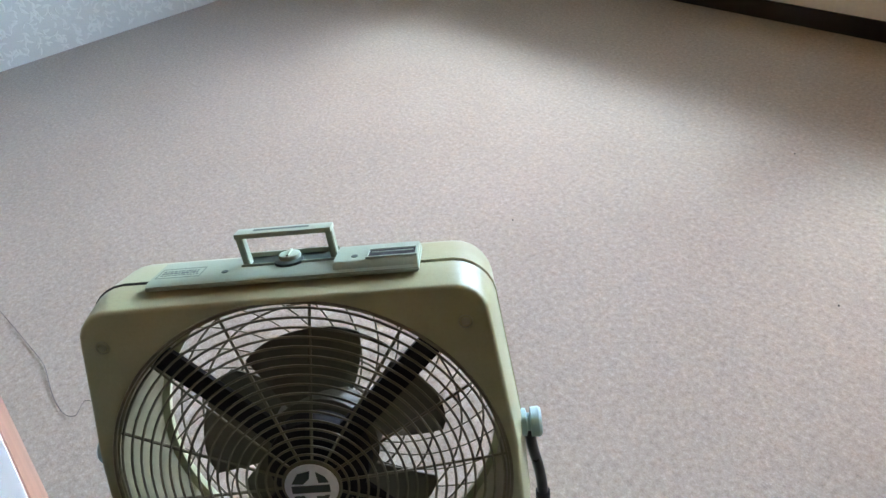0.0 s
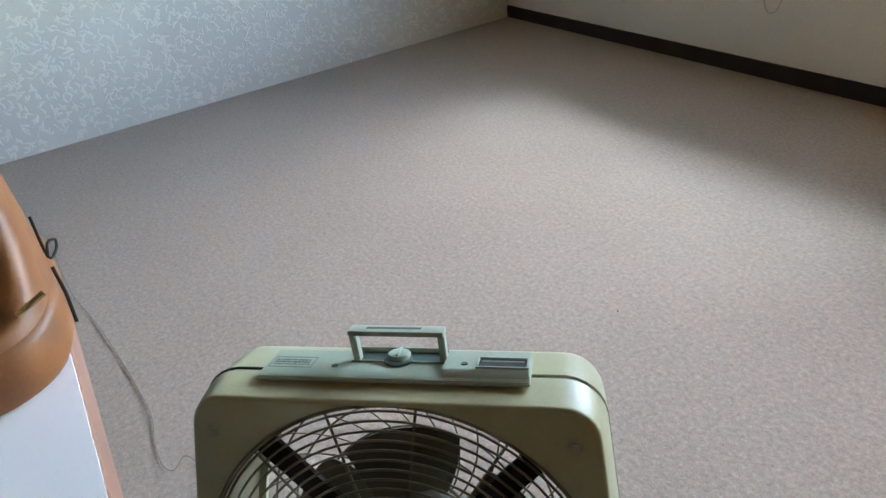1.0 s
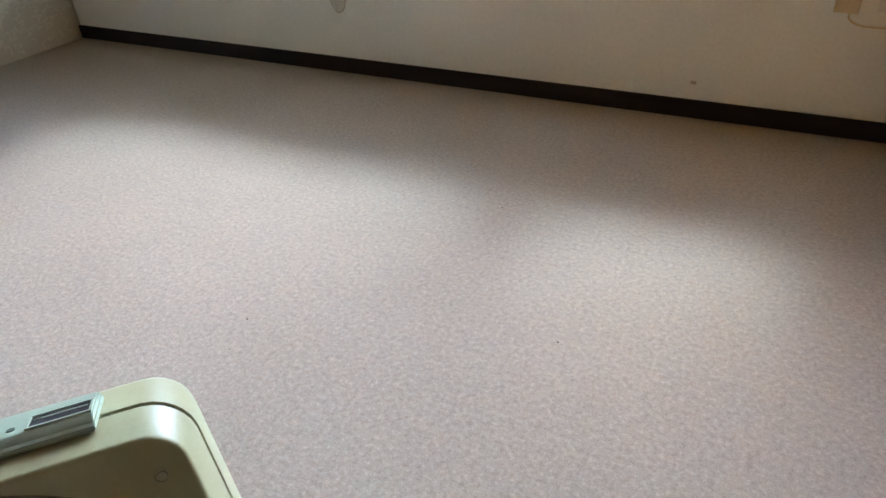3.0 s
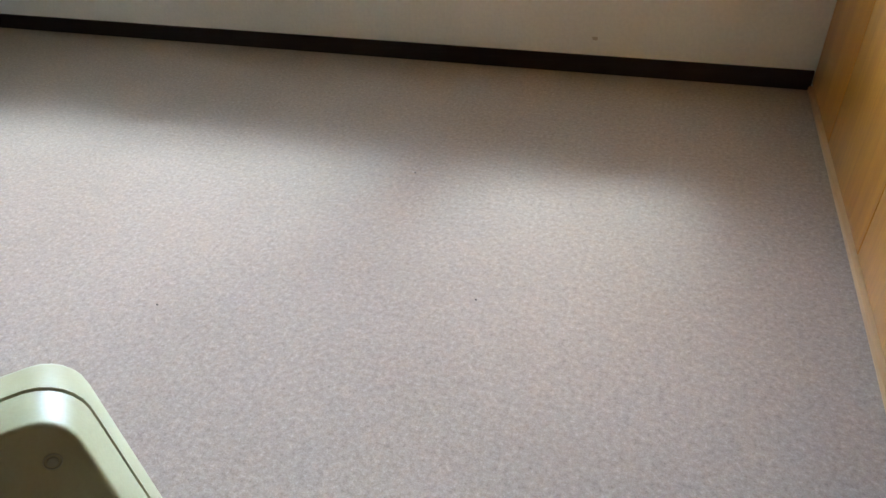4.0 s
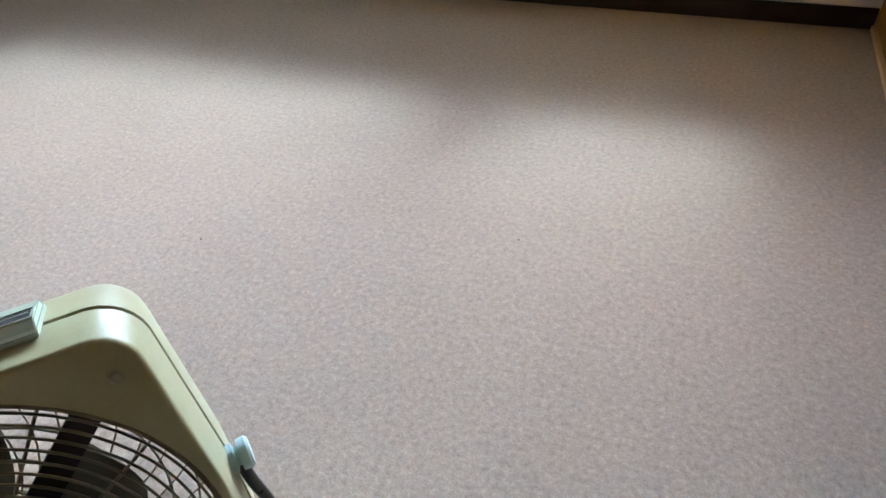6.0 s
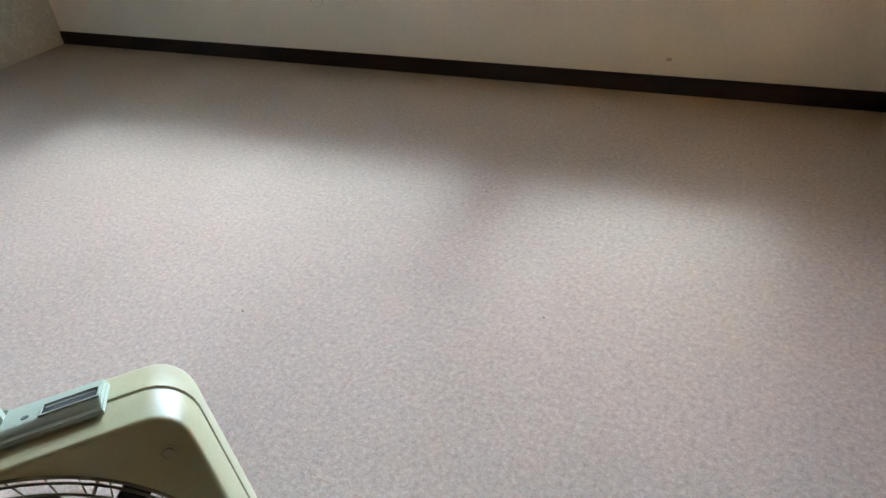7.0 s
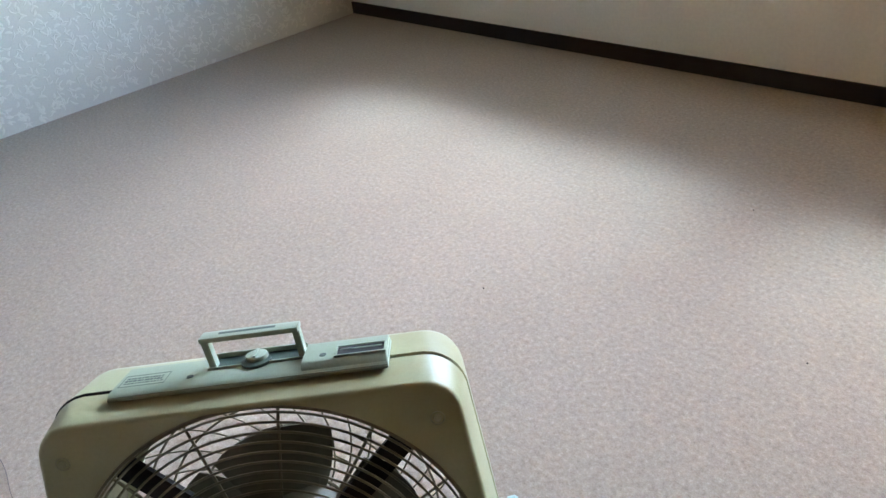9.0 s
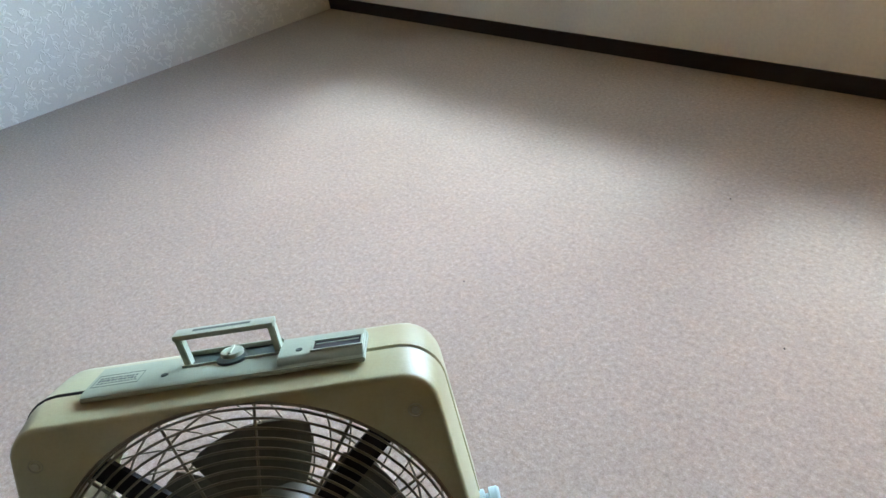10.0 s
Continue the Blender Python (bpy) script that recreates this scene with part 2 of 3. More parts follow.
for i, (a, c) in enumerate(OPENINGS):
    window(i + 1, a, c)

# unseen blockers added outside: they limit the sky that the windows let in
structure("sky_block_slab", box((-2.2, 0.2, 2.42), (7.2, 1.55, 2.56)), "warm", "unseen brown slab added over the windows to block high sky", "balcony")
structure("sky_block_floor", box((-2.2, 0.2, -0.15), (7.2, 1.55, -0.02)), "warm", "unseen brown slab added outside to block light from below", "balcony")
structure("sky_block_side_1", box((-2.2, 0.2, -0.02), (-2.05, 1.55, 2.42)), "warm", "unseen brown wall added outside to block sky from the side", "balcony")
structure("sky_block_side_2", box((7.05, 0.2, -0.02), (7.2, 1.55, 2.42)), "warm", "unseen brown wall added outside to block sky from the side", "balcony")
structure("baseboard", box((0, -0.014, 0), (4.350, 0, 0.075), 0.004), "base", "dark brown stained wooden baseboard along the wall", "baseboard")

# raised scrolls of the wallpaper
rng = random.Random(7)
scroll = bmesh.new()


def stroke(bm, y, z, size, turn, bend, width):
    """One raised crescent on the papered wall."""
    k, left, mid, right = 7, [], [], []
    for i in range(k):
        t = i / (k - 1) - 0.5
        a = turn + bend * t
        cy, cz = y + size * (math.sin(a) - math.sin(turn)) / max(bend, 0.2), z - size * (math.cos(a) - math.cos(turn)) / max(bend, 0.2)
        w = width * (1 - (2 * t) ** 2) + 0.0006
        ny, nz = math.sin(a), -math.cos(a)
        left.append(bm.verts.new((0.0003, cy + ny * w, cz + nz * w)))
        mid.append(bm.verts.new((0.0019, cy, cz)))
        right.append(bm.verts.new((0.0003, cy - ny * w, cz - nz * w)))
    for i in range(k - 1):
        bm.faces.new((left[i], left[i + 1], mid[i + 1], mid[i]))
        bm.faces.new((mid[i], mid[i + 1], right[i + 1], right[i]))


y = -3.4
while y < -0.02:
    z = 0.02
    while z < 0.95:
        cy, cz = y + rng.uniform(-0.03, 0.03), z + rng.uniform(-0.03, 0.03)
        if -3.42 < cy < -0.05 and cz > 0.03:
            base = rng.uniform(0, 6.28)
            for j in range(rng.choice((2, 3, 3))):
                stroke(scroll, cy + rng.uniform(-0.026, 0.026), cz + rng.uniform(-0.026, 0.026), rng.uniform(0.028, 0.052), base + j * 2.1 + rng.uniform(-0.5, 0.5), rng.uniform(0.9, 2.0), rng.uniform(0.0030, 0.0075))
        z += 0.047
    y += 0.047
bmesh.ops.recalc_face_normals(scroll, faces=scroll.faces)
tagged(part("raised_scroll", scroll, "relief", wall_left, "raised off-white scrolls"), kind="stuff")


# ---- the box fan ----
FAN_TURN, FAN_TILT = 48.0, 18.0
fan = tagged(new("box_fan"), "old olive-green plastic box fan tilted back on the carpet", "fan")
_turn = pose(0, 0, 0, 0, 0, FAN_TURN) @ pose(0, 0, 0, -FAN_TILT)
fan.matrix_world = Matrix.Translation(Vector((3.1155, -2.601, 0.511)) + _turn @ Vector((0, 0.08, -0.50))) @ _turn


def F(u, v, n):
    """A place on the fan: across, up from the upper screws, and out of its front face."""
    return Vector((u, -n - 0.08, v + 0.50))


HU, HV, RING = 0.003, -0.235, 0.2805
TOP, BOTTOM, HALF = 0.061, -0.508, 0.304


def half_width(v):
    """The casing's half width: it flares from its top to the knobs."""
    return float(np.interp(v, [-0.31, -0.19, 0.061], [0.309, HALF, 0.2735]))


def outline(grow, n, corner=0.05, count=192):
    """The casing's rounded outline, flaring downwards."""
    pts = []
    cu, cv = 0.001, (TOP + BOTTOM) / 2
    hh = (TOP - BOTTOM) / 2 + grow
    r = max(0.004, corner + grow)
    for i in range(count):
        a = 2 * math.pi * (i + 0.5) / count
        dx, dz = math.cos(a), math.sin(a)
        lo, hi = 0.0, 1.0
        for _ in range(30):
            s = (lo + hi) / 2
            hw = half_width(cv + dz * s) + grow
            qx, qz = max(abs(dx * s) - (hw - r), 0), max(abs(dz * s) - (hh - r), 0)
            if math.hypot(qx, qz) < r:
                lo = s
            else:
                hi = s
        pts.append(F(cu + dx * lo, cv + dz * lo, n))
    return pts


def circle(r, n, count=192, cu=HU, cv=HV):
    return [F(cu + r * math.cos(a), cv + r * math.sin(a), n) for a in (2 * math.pi * (i + 0.5) / count for i in range(count))]


front_shell = part("front_shell", loops([circle(RING - 0.001, -0.010), circle(RING, -0.006), circle(RING + 0.002, -0.001), outline(-0.0170, 0.0), outline(-0.0138, -0.0006), outline(-0.0114, -0.0026), outline(-0.0102, -0.0058), outline(-0.0005, -0.058), outline(-0.0005, -0.060), outline(-0.0025, -0.062)]), "shell", fan)
part("seam", loops([circle(RING + 0.004, -0.0612), outline(-0.0028, -0.0612), outline(-0.0028, -0.0670), circle(RING + 0.004, -0.0670)]), "seam", fan, "dark seam round the casing")
part("rear_shell", loops([circle(RING - 0.002, -0.0662), outline(-0.002, -0.0662), outline(0.0005, -0.068), outline(-0.0025, -0.140), outline(-0.005, -0.151), outline(-0.011, -0.160), outline(-0.022, -0.164), circle(RING - 0.014, -0.165), circle(RING - 0.018, -0.158), circle(RING - 0.018, -0.148), circle(RING - 0.004, -0.146), circle(RING - 0.004, -0.145), circle(RING - 0.004, -0.0662)]), "shell", fan)
part("seam_gap", tube([p for p in outline(-0.001, -0.0638) if p.x < -0.17 and p.z > 0.52], 0.0030, 6), "seam", fan, "wider black gap in the seam")
# inner ring in a darker olive that carries the duct's shade
part("air_duct", loops([circle(RING - 0.0030, -0.0055), circle(RING - 0.0060, -0.0065), circle(RING - 0.0080, -0.143), circle(RING - 0.0050, -0.1445), circle(RING - 0.0030, -0.0055)]), "duct", fan, "olive ring round the blades, coloured darker for its shade")
rim = part("grille_rim", tube(circle(RING - 0.0005, -0.003), 0.0028, 6, closed=True), "wire", fan, "dark rim of the front grille")


def dome(r):
    return -0.006 + 0.012 * math.cos(min(1, r / RING) * math.pi / 2)


grille = part("front_grille", tube(circle(0.040, dome(0.04)), 0.0032, 6, closed=True), "wire", fan, "dark olive wire front grille")
RINGS = 17
for i in range(RINGS):
    r = 0.052 + (RING - 0.062) * i / (RINGS - 1)
    part("grille_ring", tube(circle(r, dome(r), 72), 0.0019, 5, closed=True), "wire", grille)
for k in range(14):
    a = radians(4.9 + 360 / 14 * k)
    pts = [F(HU + r * math.cos(a), HV + r * math.sin(a), dome(r) - 0.0025) for r in (0.036, 0.09, 0.15, 0.21, RING - 0.001)]
    part("spoke", tube(pts, 0.0023, 5), "wire", grille)

rear = part("rear_grille", tube(circle(0.075, -0.150), 0.003, 6, closed=True), "wire", fan, "rear grille of curved ribs")
for r in (0.12, 0.165, 0.21, 0.245):
    part("grille_ring", tube(circle(r, -0.152, 72), 0.0018, 5, closed=True), "wire", rear)
for k in range(30):
    a = 2 * math.pi * k / 30
    pts = [F(HU + r * math.cos(a + 3.6 * (r - 0.07)), HV + r * math.sin(a + 3.6 * (r - 0.07)), -0.150) for r in np.linspace(0.07, RING - 0.012, 9)]
    part("rib", tube(pts, 0.0014, 5), "wire", rear)

for k in range(4):
    a = radians(45 + 90 * k)
    c, s = math.cos(a), math.sin(a)
    bar = bmesh.new()
    rows = []
    for n in (-0.042, -0.050):
        for off in (-0.017, 0.017):
            rows.append([F(HU + r * c - off * s, HV + r * s + off * c, n) for r in (0.05, RING - 0.001)])
    vs = [[bar.verts.new(p) for p in row] for row in rows]
    bar.faces.new((vs[0][0], vs[0][1], vs[1][1], vs[1][0]))
    bar.faces.new((vs[2][0], vs[2][1], vs[3][1], vs[3][0]))
    bar.faces.new((vs[0][0], vs[0][1], vs[2][1], vs[2][0]))
    bar.faces.new((vs[1][0], vs[1][1], vs[3][1], vs[3][0]))
    bmesh.ops.recalc_face_normals(bar, faces=bar.faces)
    part("motor_strut", bar, "black", fan, "flat black motor strut", smooth=False)
part("motor", loops([circle(0.004, -0.028, 32), circle(0.062, -0.03, 32), circle(0.074, -0.037, 32), circle(0.077, -0.065, 32), circle(0.06, -0.07, 32), circle(0.004, -0.071, 32)], True, True), "black", fan, "black motor housing")

rotor = part("rotor", loops([circle(0.004, -0.072, 32), circle(0.075, -0.073, 32), circle(0.085, -0.080, 32), circle(0.085, -0.125, 32)], True, False), "blade", fan)
for k in range(5):
    a0 = radians(18 + 72 * k)
    rows_front, rows_back = [], []
    nr, na = 8, 10
    blade = bmesh.new()
    grid = {}
    for side in (0, 1):
        for i in range(nr):
            t = i / (nr - 1)
            r = 0.05 + t * 0.140
            span = radians(68 - 14 * t)
            for j in range(na):
                q = j / (na - 1) - 0.5
                a = a0 + span * q + 0.15 * t - 0.08
                n = -0.10 + q * (0.06 - 0.018 * t) - 0.006 * (4 * q * q) - side * 0.0025
                rr = r * (1 - 0.10 * t * abs(q) ** 3 * 8 * 0.5)
                grid[side, i, j] = blade.verts.new(F(HU + rr * math.cos(a), HV + rr * math.sin(a), n))
    for side in (0, 1):
        for i in range(nr - 1):
            for j in range(na - 1):
                blade.faces.new((grid[side, i, j], grid[side, i + 1, j], grid[side, i + 1, j + 1], grid[side, i, j + 1]))
    ring = [(i, 0) for i in range(nr)] + [(nr - 1, j) for j in range(1, na)] + [(i, na - 1) for i in range(nr - 2, -1, -1)] + [(0, j) for j in range(na - 2, 0, -1)]
    for p, q in zip(ring, ring[1:] + ring[:1]):
        blade.faces.new((grid[(0, *p)], grid[(0, *q)], grid[(1, *q)], grid[(1, *p)]))
    bmesh.ops.recalc_face_normals(blade, faces=blade.faces)
    part("blade", blade, "blade", rotor, "dull olive fan blade")

badge = part("badge", loops([circle(0.038, 0.004, 40), circle(0.038, 0.0105, 40), circle(0.035, 0.0125, 40), circle(0.004, 0.0132, 40)], False, True), "chrome", fan, "round silver badge with a dark motif")
for pts in ([(-0.026, 0.010), (-0.016, 0.026), (0.002, 0.030), (0.0, 0.018), (-0.010, 0.009)], [(0.010, 0.028), (0.022, 0.019), (0.026, 0.010), (0.012, 0.010)],
            [(-0.026, -0.012), (-0.012, -0.010), (-0.004, -0.020), (-0.014, -0.026)], [(0.006, -0.012), (0.025, -0.012), (0.018, -0.025), (0.006, -0.029)]):
    motif = bmesh.new()
    for n in (0.0128, 0.0142):
        motif.faces.new([motif.verts.new(F(HU + x, HV + z, n)) for x, z in pts])
    part("motif", motif, "ink", badge, smooth=False)
part("name_bar", box(F(HU - 0.027, HV - 0.006, 0.0145), F(HU + 0.027, HV + 0.006, 0.0128), 0.0005), "ink", badge)

for u in (-0.238, 0.238):
    sc = part("screw_cap", loops([circle(0.0095, 0.0002, 24, u, 0.0), circle(0.0093, 0.0012, 24, u, 0.0), circle(0.0082, 0.0014, 24, u, 0.0), circle(0.0078, -0.0012, 24, u, 0.0), circle(0.0058, -0.0010, 24, u, 0.0), circle(0.0052, 0.0022, 24, u, 0.0), circle(0.002, 0.0022, 24, u, 0.0)], False, True), "screw", fan)
for u in (-0.238, 0.246):
    part("screw_cap", loops([circle(0.0105, 0.0002, 24, u, -0.45), circle(0.0105, 0.0025, 24, u, -0.45), circle(0.0085, 0.004, 24, u, -0.45), circle(0.007, 0.0022, 24, u, -0.45), circle(0.002, 0.0022, 24, u, -0.45)], False, True), "screw", fan)


def fbox(u0, u1, v0, v1, n0, n1, bevel=0.0015, bm=None):
    a, c = F(u0, v0, n0), F(u1, v1, n1)
    return box([min(a[i], c[i]) for i in range(3)], [max(a[i], c[i]) for i in range(3)], bevel, bm=bm)


def prism(profile, u0, u1, bevel=0.0012, bm=None):
    """A bar along the fan's width with the given (v, n) section."""
    out = bm or bmesh.new()
    a = [out.verts.new(F(u0, v, n)) for v, n in profile]
    c = [out.verts.new(F(u1, v, n)) for v, n in profile]
    fs = [out.faces.new(a), out.faces.new(c[::-1])]
    k = len(profile)
    fs += [out.faces.new((a[i], c[i], c[(i + 1) % k], a[(i + 1) % k])) for i in range(k)]
    bmesh.ops.recalc_face_normals(out, faces=fs)
    if bevel:
        bmesh.ops.bevel(out, geom=list({e for f in fs for e in f.edges}), offset=bevel, segments=2, affect="EDGES")
    return out


# control plate on the fan's top, with its well, dial, slot and handle
panel = part("control_plate", prism([(0.0595, -0.033), (0.0645, -0.0335), (0.069, -0.041), (0.069, -0.112), (0.0595, -0.114)], -0.181, 0.183), "mint", fan, "pale mint control plate")
part("raised_end", prism([(0.067, -0.038), (0.0745, -0.045), (0.0765, -0.052), (0.0765, -0.104), (0.067, -0.106)], 0.070, 0.182), "mint", panel)
# flat sheet on the plate; its dark green paints the shade of a recess
part("well", fbox(-0.060, 0.066, 0.0688, 0.0694, -0.110, -0.078, 0.0), "well", panel, "flat dark green sheet for the shade in the dial's recess", smooth=False)
part("well_back", fbox(-0.062, 0.068, 0.0670, 0.0760, -0.1135, -0.1105), "mint", panel)
part("well_lip", fbox(-0.062, 0.068, 0.0670, 0.0722, -0.0775, -0.0745), "mint", panel)


def upright(rings, u, n, count=28):
    """A turned piece standing on the plate, from (radius, height) rings."""
    return loops([[F(u + r * math.cos(a), v, n + r * math.sin(a)) for a in (2 * math.pi * i / count for i in range(count))] for r, v in rings], False, True)


part("dial_seat", upright(((0.0200, 0.0685), (0.0200, 0.0726), (0.0192, 0.0730), (0.002, 0.0730)), 0.003, -0.0815), "well", panel, "dark green ring under the dial")
dial = part("dial", upright(((0.0150, 0.0725), (0.0155, 0.0770), (0.0145, 0.0788), (0.0115, 0.0794), (0.002, 0.0795)), 0.003, -0.088), "mint", panel, "mint speed dial")
part("dial_grip", fbox(0.0010, 0.0050, 0.0790, 0.0815, -0.101, -0.075, 0.001), "mint", dial)
part("slot", fbox(0.116, 0.178, 0.0762, 0.0770, -0.079, -0.053, 0.0), "dark", panel, "dark slot", smooth=False)
part("slot_bar", fbox(0.119, 0.175, 0.0769, 0.0778, -0.0705, -0.0690, 0.0), "mint", panel, smooth=False)
for u0, u1, n0, n1 in ((0.113, 0.181, -0.082, -0.079), (0.113, 0.181, -0.053, -0.050), (0.113, 0.116, -0.079, -0.053), (0.178, 0.181, -0.079, -0.053)):
    part("slot_frame", fbox(u0, u1, 0.0760, 0.0785, n0, n1, 0.0006), "mint", panel)
for u, v in ((0.097, 0.0765), (-0.081, 0.0690)):
    part("screw", upright(((0.0045, v - 0.001), (0.0045, v + 0.0008), (0.001, v + 0.0004)), u, -0.062, 16), "ink", panel)
for a, c, n0, n1 in ((-0.175, -0.114, -0.0868, -0.0860), (-0.175, -0.114, -0.0558, -0.0550), (-0.175, -0.1742, -0.0860, -0.0558), (-0.1148, -0.114, -0.0860, -0.0558)):
    part("print_line", fbox(a, c, 0.0688, 0.0693, n0, n1, 0.0), "ink", panel, smooth=False)
rng = random.Random(12)
for n, tall in ((-0.0775, 0.0020), (-0.0705, 0.0026), (-0.0635, 0.0014)):
    u = -0.171
    while u < -0.121:
        w = rng.uniform(0.002, 0.006)
        part("print_bar", fbox(u, u + w, 0.0688, 0.0693, n - tall, n + tall * rng.uniform(0.4, 1.0), 0.0), "ink", panel, smooth=False)
        u += w + rng.uniform(0.0008, 0.002)
handle = part("handle", fbox(-0.059, 0.071, 0.113, 0.1205, -0.084, -0.060, 0.002), "mint", fan, "pale mint carrying handle, raised")
for u in (-0.059, 0.062):
    part("handle_leg", prism([(0.067, -0.094), (0.067, -0.078), (0.114, -0.064), (0.114, -0.080)], u, u + 0.009), "mint", handle)
part("handle_print", fbox(-0.035, 0.04, 0.1203, 0.1208, -0.076, -0.070, 0.0), "ink", handle, smooth=False)

# side knobs and the tubular stand
for side in (-1, 1):
    def K(d, v, n):
        return F(HU + side * (HALF + d), v, n)

    rows = [[K(d, -0.202 + r * math.sin(a), -0.064 + r * math.cos(a)) for a in (2 * math.pi * i / 28 for i in range(28))]
            for r, d in ((0.020, -0.010), (0.020, 0.003), (0.013, 0.005), (0.013, 0.009), (0.021, 0.010), (0.022, 0.021), (0.019, 0.025), (0.003, 0.026))]
    part("side_knob", loops(rows, False, True), "knob", fan, "pale blue-green tilt knob")
    arm = smooth_path([K(0.007, -0.205, -0.066), K(0.011, -0.25, -0.072), K(0.020, -0.30, -0.080), K(0.024, -0.345, -0.085), K(0.024, -0.42, -0.09), K(0.024, -0.47, -0.09)])
    leg = part("stand_leg", tube(arm, 0.0085, 10), "tube", fan, "dark bent tube of the stand")
    part("leg_sleeve", tube([K(0.024, -0.345, -0.085), K(0.024, -0.385, -0.088)], 0.0115, 10), "black", leg)
low = fan.matrix_world.inverted()
feet = []
for side in (-1, 1):
    top_end = fan.matrix_world @ F(HU + side * (HALF + 0.024), -0.465, -0.09)
    back = fan.matrix_world.to_3x3() @ Vector((0, 1, 0))
    back = Vector((back.x, back.y, 0)).normalized()
    foot = Vector((top_end.x, top_end.y, 0.0095)) - back * 0.01
    feet.append([top_end, Vector((foot.x, foot.y, 0.022)), foot - back * 0.03, foot - back * 0.16])
path = feet[0] + feet[1][::-1]
part("stand_base", tube([low @ p for p in smooth_path(path, 5)], 0.0085, 10), "tube", fan, "dark tube base lying on the carpet")


# ---- the wardrobe ----
FRONT = 4.352
ward = tagged(new("wardrobe"), "honey-coloured veneered built-in wardrobe with plain doors", "wardrobe")
part("carcass", box((FRONT + 0.024, -1.845, 0.0), (RIGHT - 0.004, -0.006, 2.4)), "honey", ward, smooth=False)
part("plinth", box((4.341, -1.845, 0), (FRONT + 0.0235, -0.016, 0.020), 0.004), "pale", ward, "pale wooden plinth strip")
for y0, y1 in ((-0.498, -0.008), (-1.110, -0.503), (-1.722, -1.115), (-1.842, -1.727)):
    part("door", box((FRONT, y0, 0.027), (FRONT + 0.02, y1, 2.36), 0.003), "honey", ward)

# ---- the bench ----
bench = tagged(new("bench"), "reddish-brown wooden bench with a plain flat top", "bench")
bench.matrix_world = pose(4.19, -2.455, 0, 0, 0, 55)
part("seat", box((-0.30, -0.175, 0.42), (0.30, 0.175, 0.45), 0.006), "brown", bench)
for a in (-0.26, 0.22):
    for c in (-0.15, 0.11):
        part("leg", box((a, c, 0), (a + 0.04, c + 0.04, 0.42), 0.003), "brown", bench)

# ---- the white desk with the bag on it ----
DESK_Y, DESK_Z = -2.874, 0.74
desk = tagged(new("desk"), "white-painted desk with chipped edge along the wall", "desk")
desk.matrix_world = pose(2.95, -3.15, 0)
top = bmesh.new()
edge = []
rng = random.Random(3)
k = 150
for i in range(k + 1):
    x = -0.22 + 0.77 * i / k
    edge.append((x, DESK_Y + 3.15 - 0.002 - (rng.random() ** 5) * 0.0004))
for z in (DESK_Z, DESK_Z - 0.003):
    top.faces.new([top.verts.new((x, y, z)) for x, y in edge] + [top.verts.new((0.55, -0.29, z)), top.verts.new((-0.22, -0.29, z))])
top.verts.ensure_lookup_table()
h = len(edge) + 2
for i in range(h):
    j = (i + 1) % h
    top.faces.new((top.verts[i], top.verts[j], top.verts[h + j], top.verts[h + i]))
bmesh.ops.recalc_face_normals(top, faces=top.faces)
part("paint_layer", top, "worn", desk, "glossy white painted top with chipped edge", smooth=False)
part("desktop", box((-0.22, -0.29, DESK_Z - 0.06), (0.55, DESK_Y + 3.15, DESK_Z - 0.0032), 0.004), "edge", desk, "brown worn wooden edge")
for x in (-0.20, 0.47):
    for y in (-0.27, -0.05):
        part("leg", box((x, y, 0), (x + 0.06, y + 0.06, DESK_Z - 0.06), 0.004), "worn", desk)


def bag_loop(grow, z, count=64, cx=2.90, cy=-2.99, a=0.172, c=0.128, p=3.4):
    pts = []
    for i in range(count):
        t = 2 * math.pi * i / count
        ct, st = math.cos(t), math.sin(t)
        pts.append(Vector((cx + (a + grow) * math.copysign(abs(ct) ** (2 / p), ct), cy + (c + grow) * math.copysign(abs(st) ** (2 / p), st), z)))
    return pts


bag = tagged(new("leather_bag"), "tan leather bag with an open top standing on the desk", "bag")
Z = DESK_Z


def slump(bm):
    """Lets the bag's open end sink to a low lip."""
    for v in bm.verts:
        up = v.co.z - Z - 0.06
        if up > 0:
            k = min(1.0, max(0.0, (3.045 - v.co.x) / 0.12))
            v.co.z = Z + 0.06 + up * (0.10 + 0.90 * k * k * (3 - 2 * k))
    return bm


body = loops([bag_loop(-0.02, Z + 0.0005), bag_loop(-0.004, Z + 0.003), bag_loop(0.0, Z + 0.012), bag_loop(0.0, Z + 0.052), bag_loop(-0.002, Z + 0.058), bag_loop(-0.005, Z + 0.062),
              bag_loop(-0.006, Z + 0.10), bag_loop(-0.008, Z + 0.15), bag_loop(-0.011, Z + 0.18), bag_loop(-0.016, Z + 0.194), bag_loop(-0.022, Z + 0.198), bag_loop(-0.028, Z + 0.19), bag_loop(-0.030, Z + 0.13), bag_loop(-0.034, Z + 0.055)], True, False)
part("body", slump(body), "leather", bag)
part("lining", slump(loops([bag_loop(-0.0345, Z + 0.056), bag_loop(-0.038, Z + 0.035), bag_loop(-0.12, Z + 0.033)], False, True)), "dark", bag, "dark lining")
part("buckle", tube([(3.034, -2.896, Z + 0.078), (3.032, -2.868, Z + 0.090)], 0.0032, 8), "brass", bag, "brass bar")
part("strap", tube([(2.985, -2.8590, Z + 0.020), (2.965, -2.8575, Z + 0.045), (2.955, -2.8585, Z + 0.075)], 0.0019, 6), "black", bag, "thin black strap end")
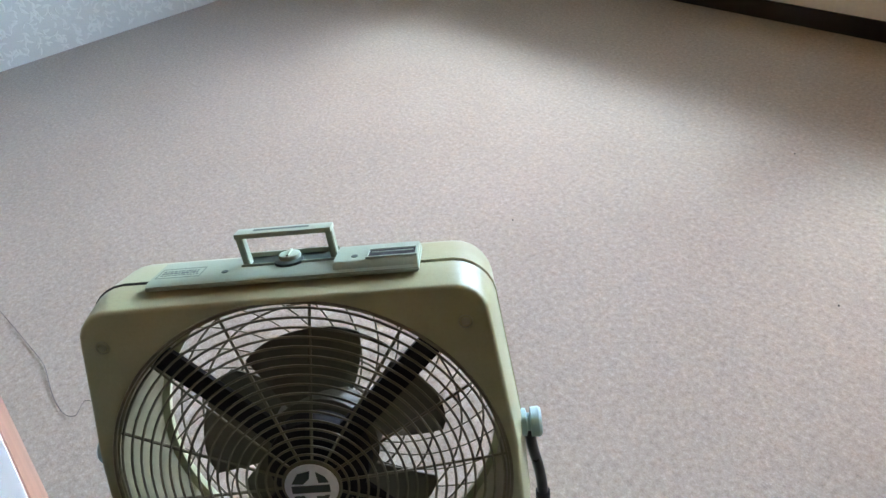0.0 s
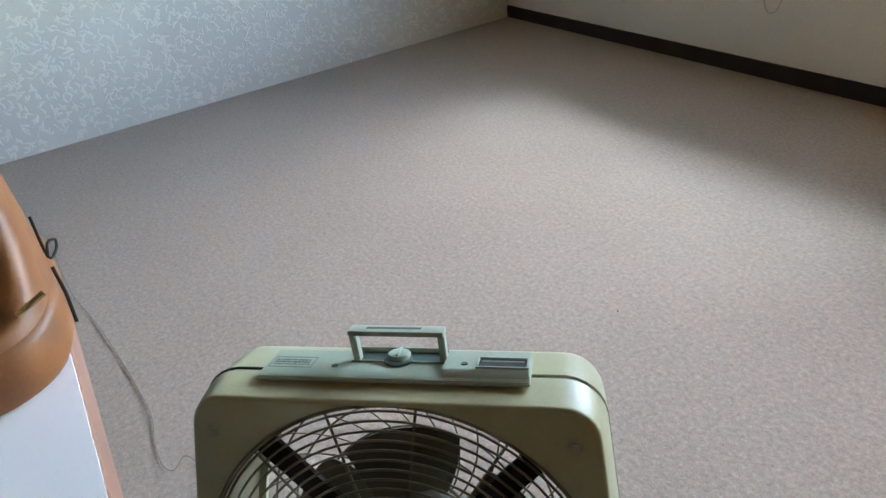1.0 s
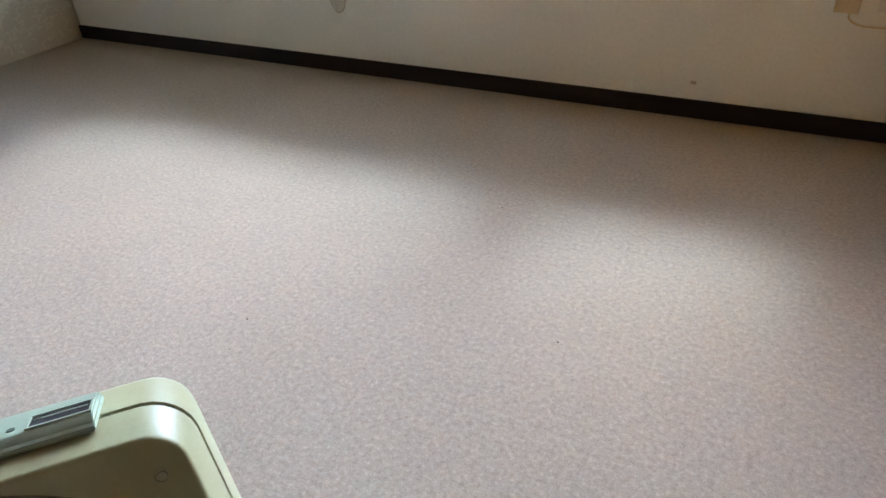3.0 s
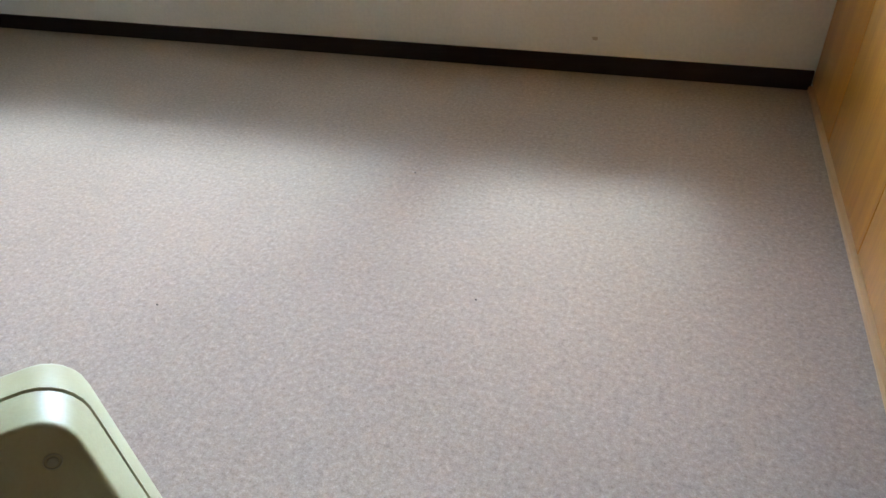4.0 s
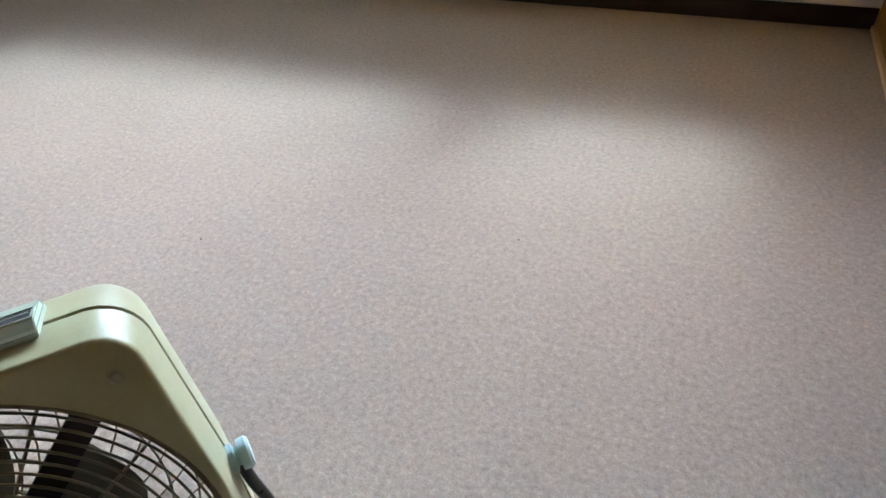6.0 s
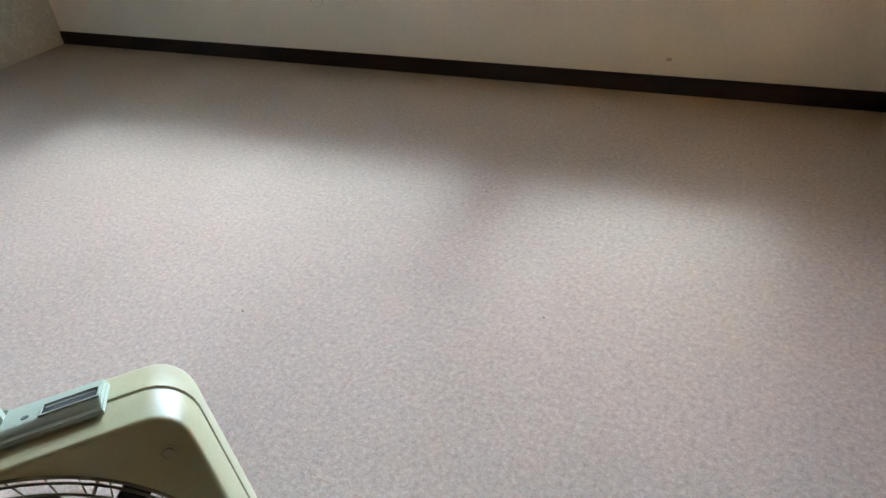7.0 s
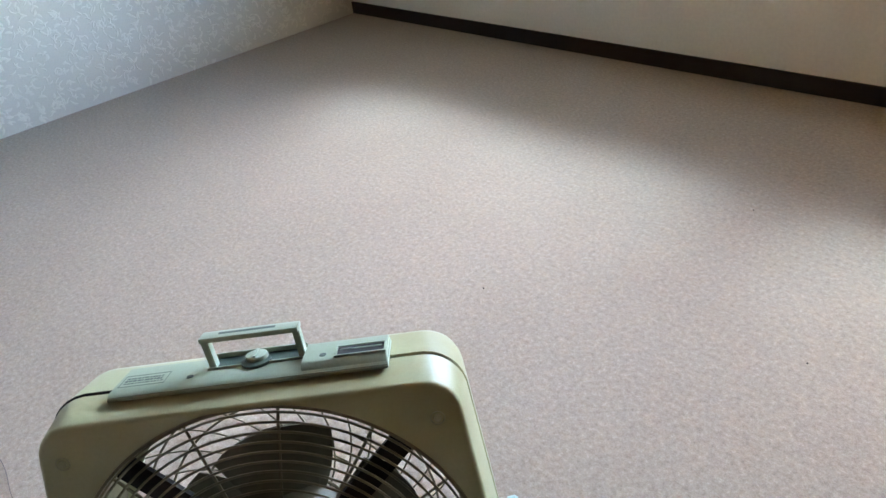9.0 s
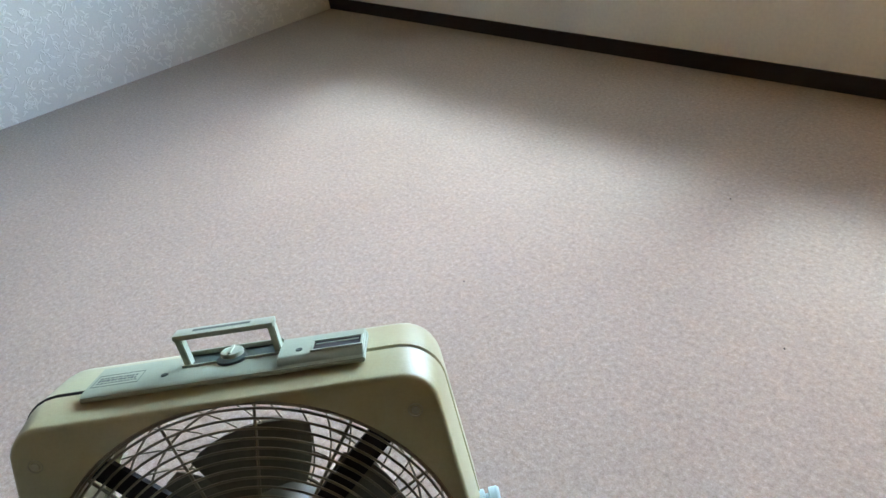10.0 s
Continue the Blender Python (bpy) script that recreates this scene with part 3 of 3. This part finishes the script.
part("pull", tube(smooth_path([(2.95, -2.858, Z + 0.085), (2.945, -2.853, Z + 0.098), (2.935, -2.846, Z + 0.094), (2.942, -2.849, Z + 0.086), (2.95, -2.858, Z + 0.085), (2.93, -2.858, Z + 0.125)], 4), 0.0015, 6), "black", bag, "black cord pull")

# ---- small things ----
cord = [(1.0, -2.99), (1.478, -2.967), (1.70, -2.93), (1.924, -2.901), (2.119, -2.883), (2.234, -2.875), (2.344, -2.889), (2.422, -2.889), (2.452, -2.871), (2.43, -2.835), (2.55, -2.80), (2.75, -2.72)]
tagged(link_mesh("power_cord", tube([Vector((p.x, p.y, 0.003)) for p in smooth_path([(x, y, 0) for x, y in cord])], 0.0008, 6), "cord"), "thin grey cord lying loosely on the carpet", "cord")

loop = [(1.862, 0.80), (1.853, 0.414), (1.856, 0.34), (1.875, 0.297), (1.897, 0.290), (1.925, 0.31), (1.945, 0.38), (1.949, 0.45), (1.940, 0.80)]
tagged(link_mesh("blind_cord", tube([Vector((p.x, -0.006, p.z)) for p in smooth_path([(x, 0, z) for x, z in loop])], 0.0022, 6), "string"), "thin beige pull cord hanging in a loop on the wall", "cord")

switch = tagged(new("wall_socket"), "white wall plate with a grey insert on the wallpaper", "socket")
switch.matrix_world = pose(0, -1.475, 0.53)
part("plate", box((0.0, -0.035, -0.058), (0.010, 0.035, 0.058), 0.003), "plate", switch)
part("insert", box((0.009, -0.019, -0.035), (0.013, 0.019, 0.04), 0.002), "grey", switch, "grey insert")

outlet = tagged(new("phone_socket"), "small beige surface socket with a cable on the wall", "socket")
outlet.matrix_world = pose(3.985, 0, 0.475)
part("box", box((-0.04, -0.024, -0.025), (0.035, 0.0, 0.045), 0.003), "socket", outlet)
part("cable", tube(smooth_path([(0.012, -0.012, -0.02), (0.014, -0.012, -0.045), (0.05, -0.008, -0.066), (0.12, -0.006, -0.070), (0.30, -0.006, -0.062)]), 0.0035, 6), "socket", outlet)
plug = tagged(new("wall_outlet"), "white wall outlet with a black plug", "socket")
plug.matrix_world = pose(4.135, 0, 0.50)
part("plate", box((-0.06, -0.008, -0.045), (0.07, 0.0, 0.05), 0.003), "plate", plug)
part("plug", box((-0.022, -0.045, -0.034), (0.028, -0.008, 0.02), 0.006), "black", plug, "black plug")


def flat_spot(name, centre, axis, size, mat, label, category):
    bm = bmesh.new()
    r = random.Random(int(centre[0] * 1000))
    vs = []
    for i in range(14):
        a = 2 * math.pi * i / 14
        q = size * r.uniform(0.6, 1.1)
        d = (q * math.cos(a), 0.0, 0.6 * q * math.sin(a)) if axis == "y" else (q * math.cos(a), 0.6 * q * math.sin(a), 0.0)
        vs.append(Vector(centre) + Vector(d))
    lift = Vector((0, -0.0012, 0)) if axis == "y" else Vector((0, 0, 0.004))
    loops([vs, [v * 0.8 + Vector(centre) * 0.2 + lift for v in vs]], False, True, bm=bm)
    return tagged(link_mesh(name, bm, mat), label, category)


flat_spot("wall_mark", (3.533, -0.0002, 0.142), "y", 0.016, "stain", "small grey-brown scuff on the cream wall", "mark")
for x, y in ((2.688, -1.731), (4.016, -2.134), (3.464, -1.50), (3.10, -0.95)):
    flat_spot("lint_speck", (x, y, 0.0), "z", 0.0027, "speck", "tiny dark speck of lint on the carpet", "lint")
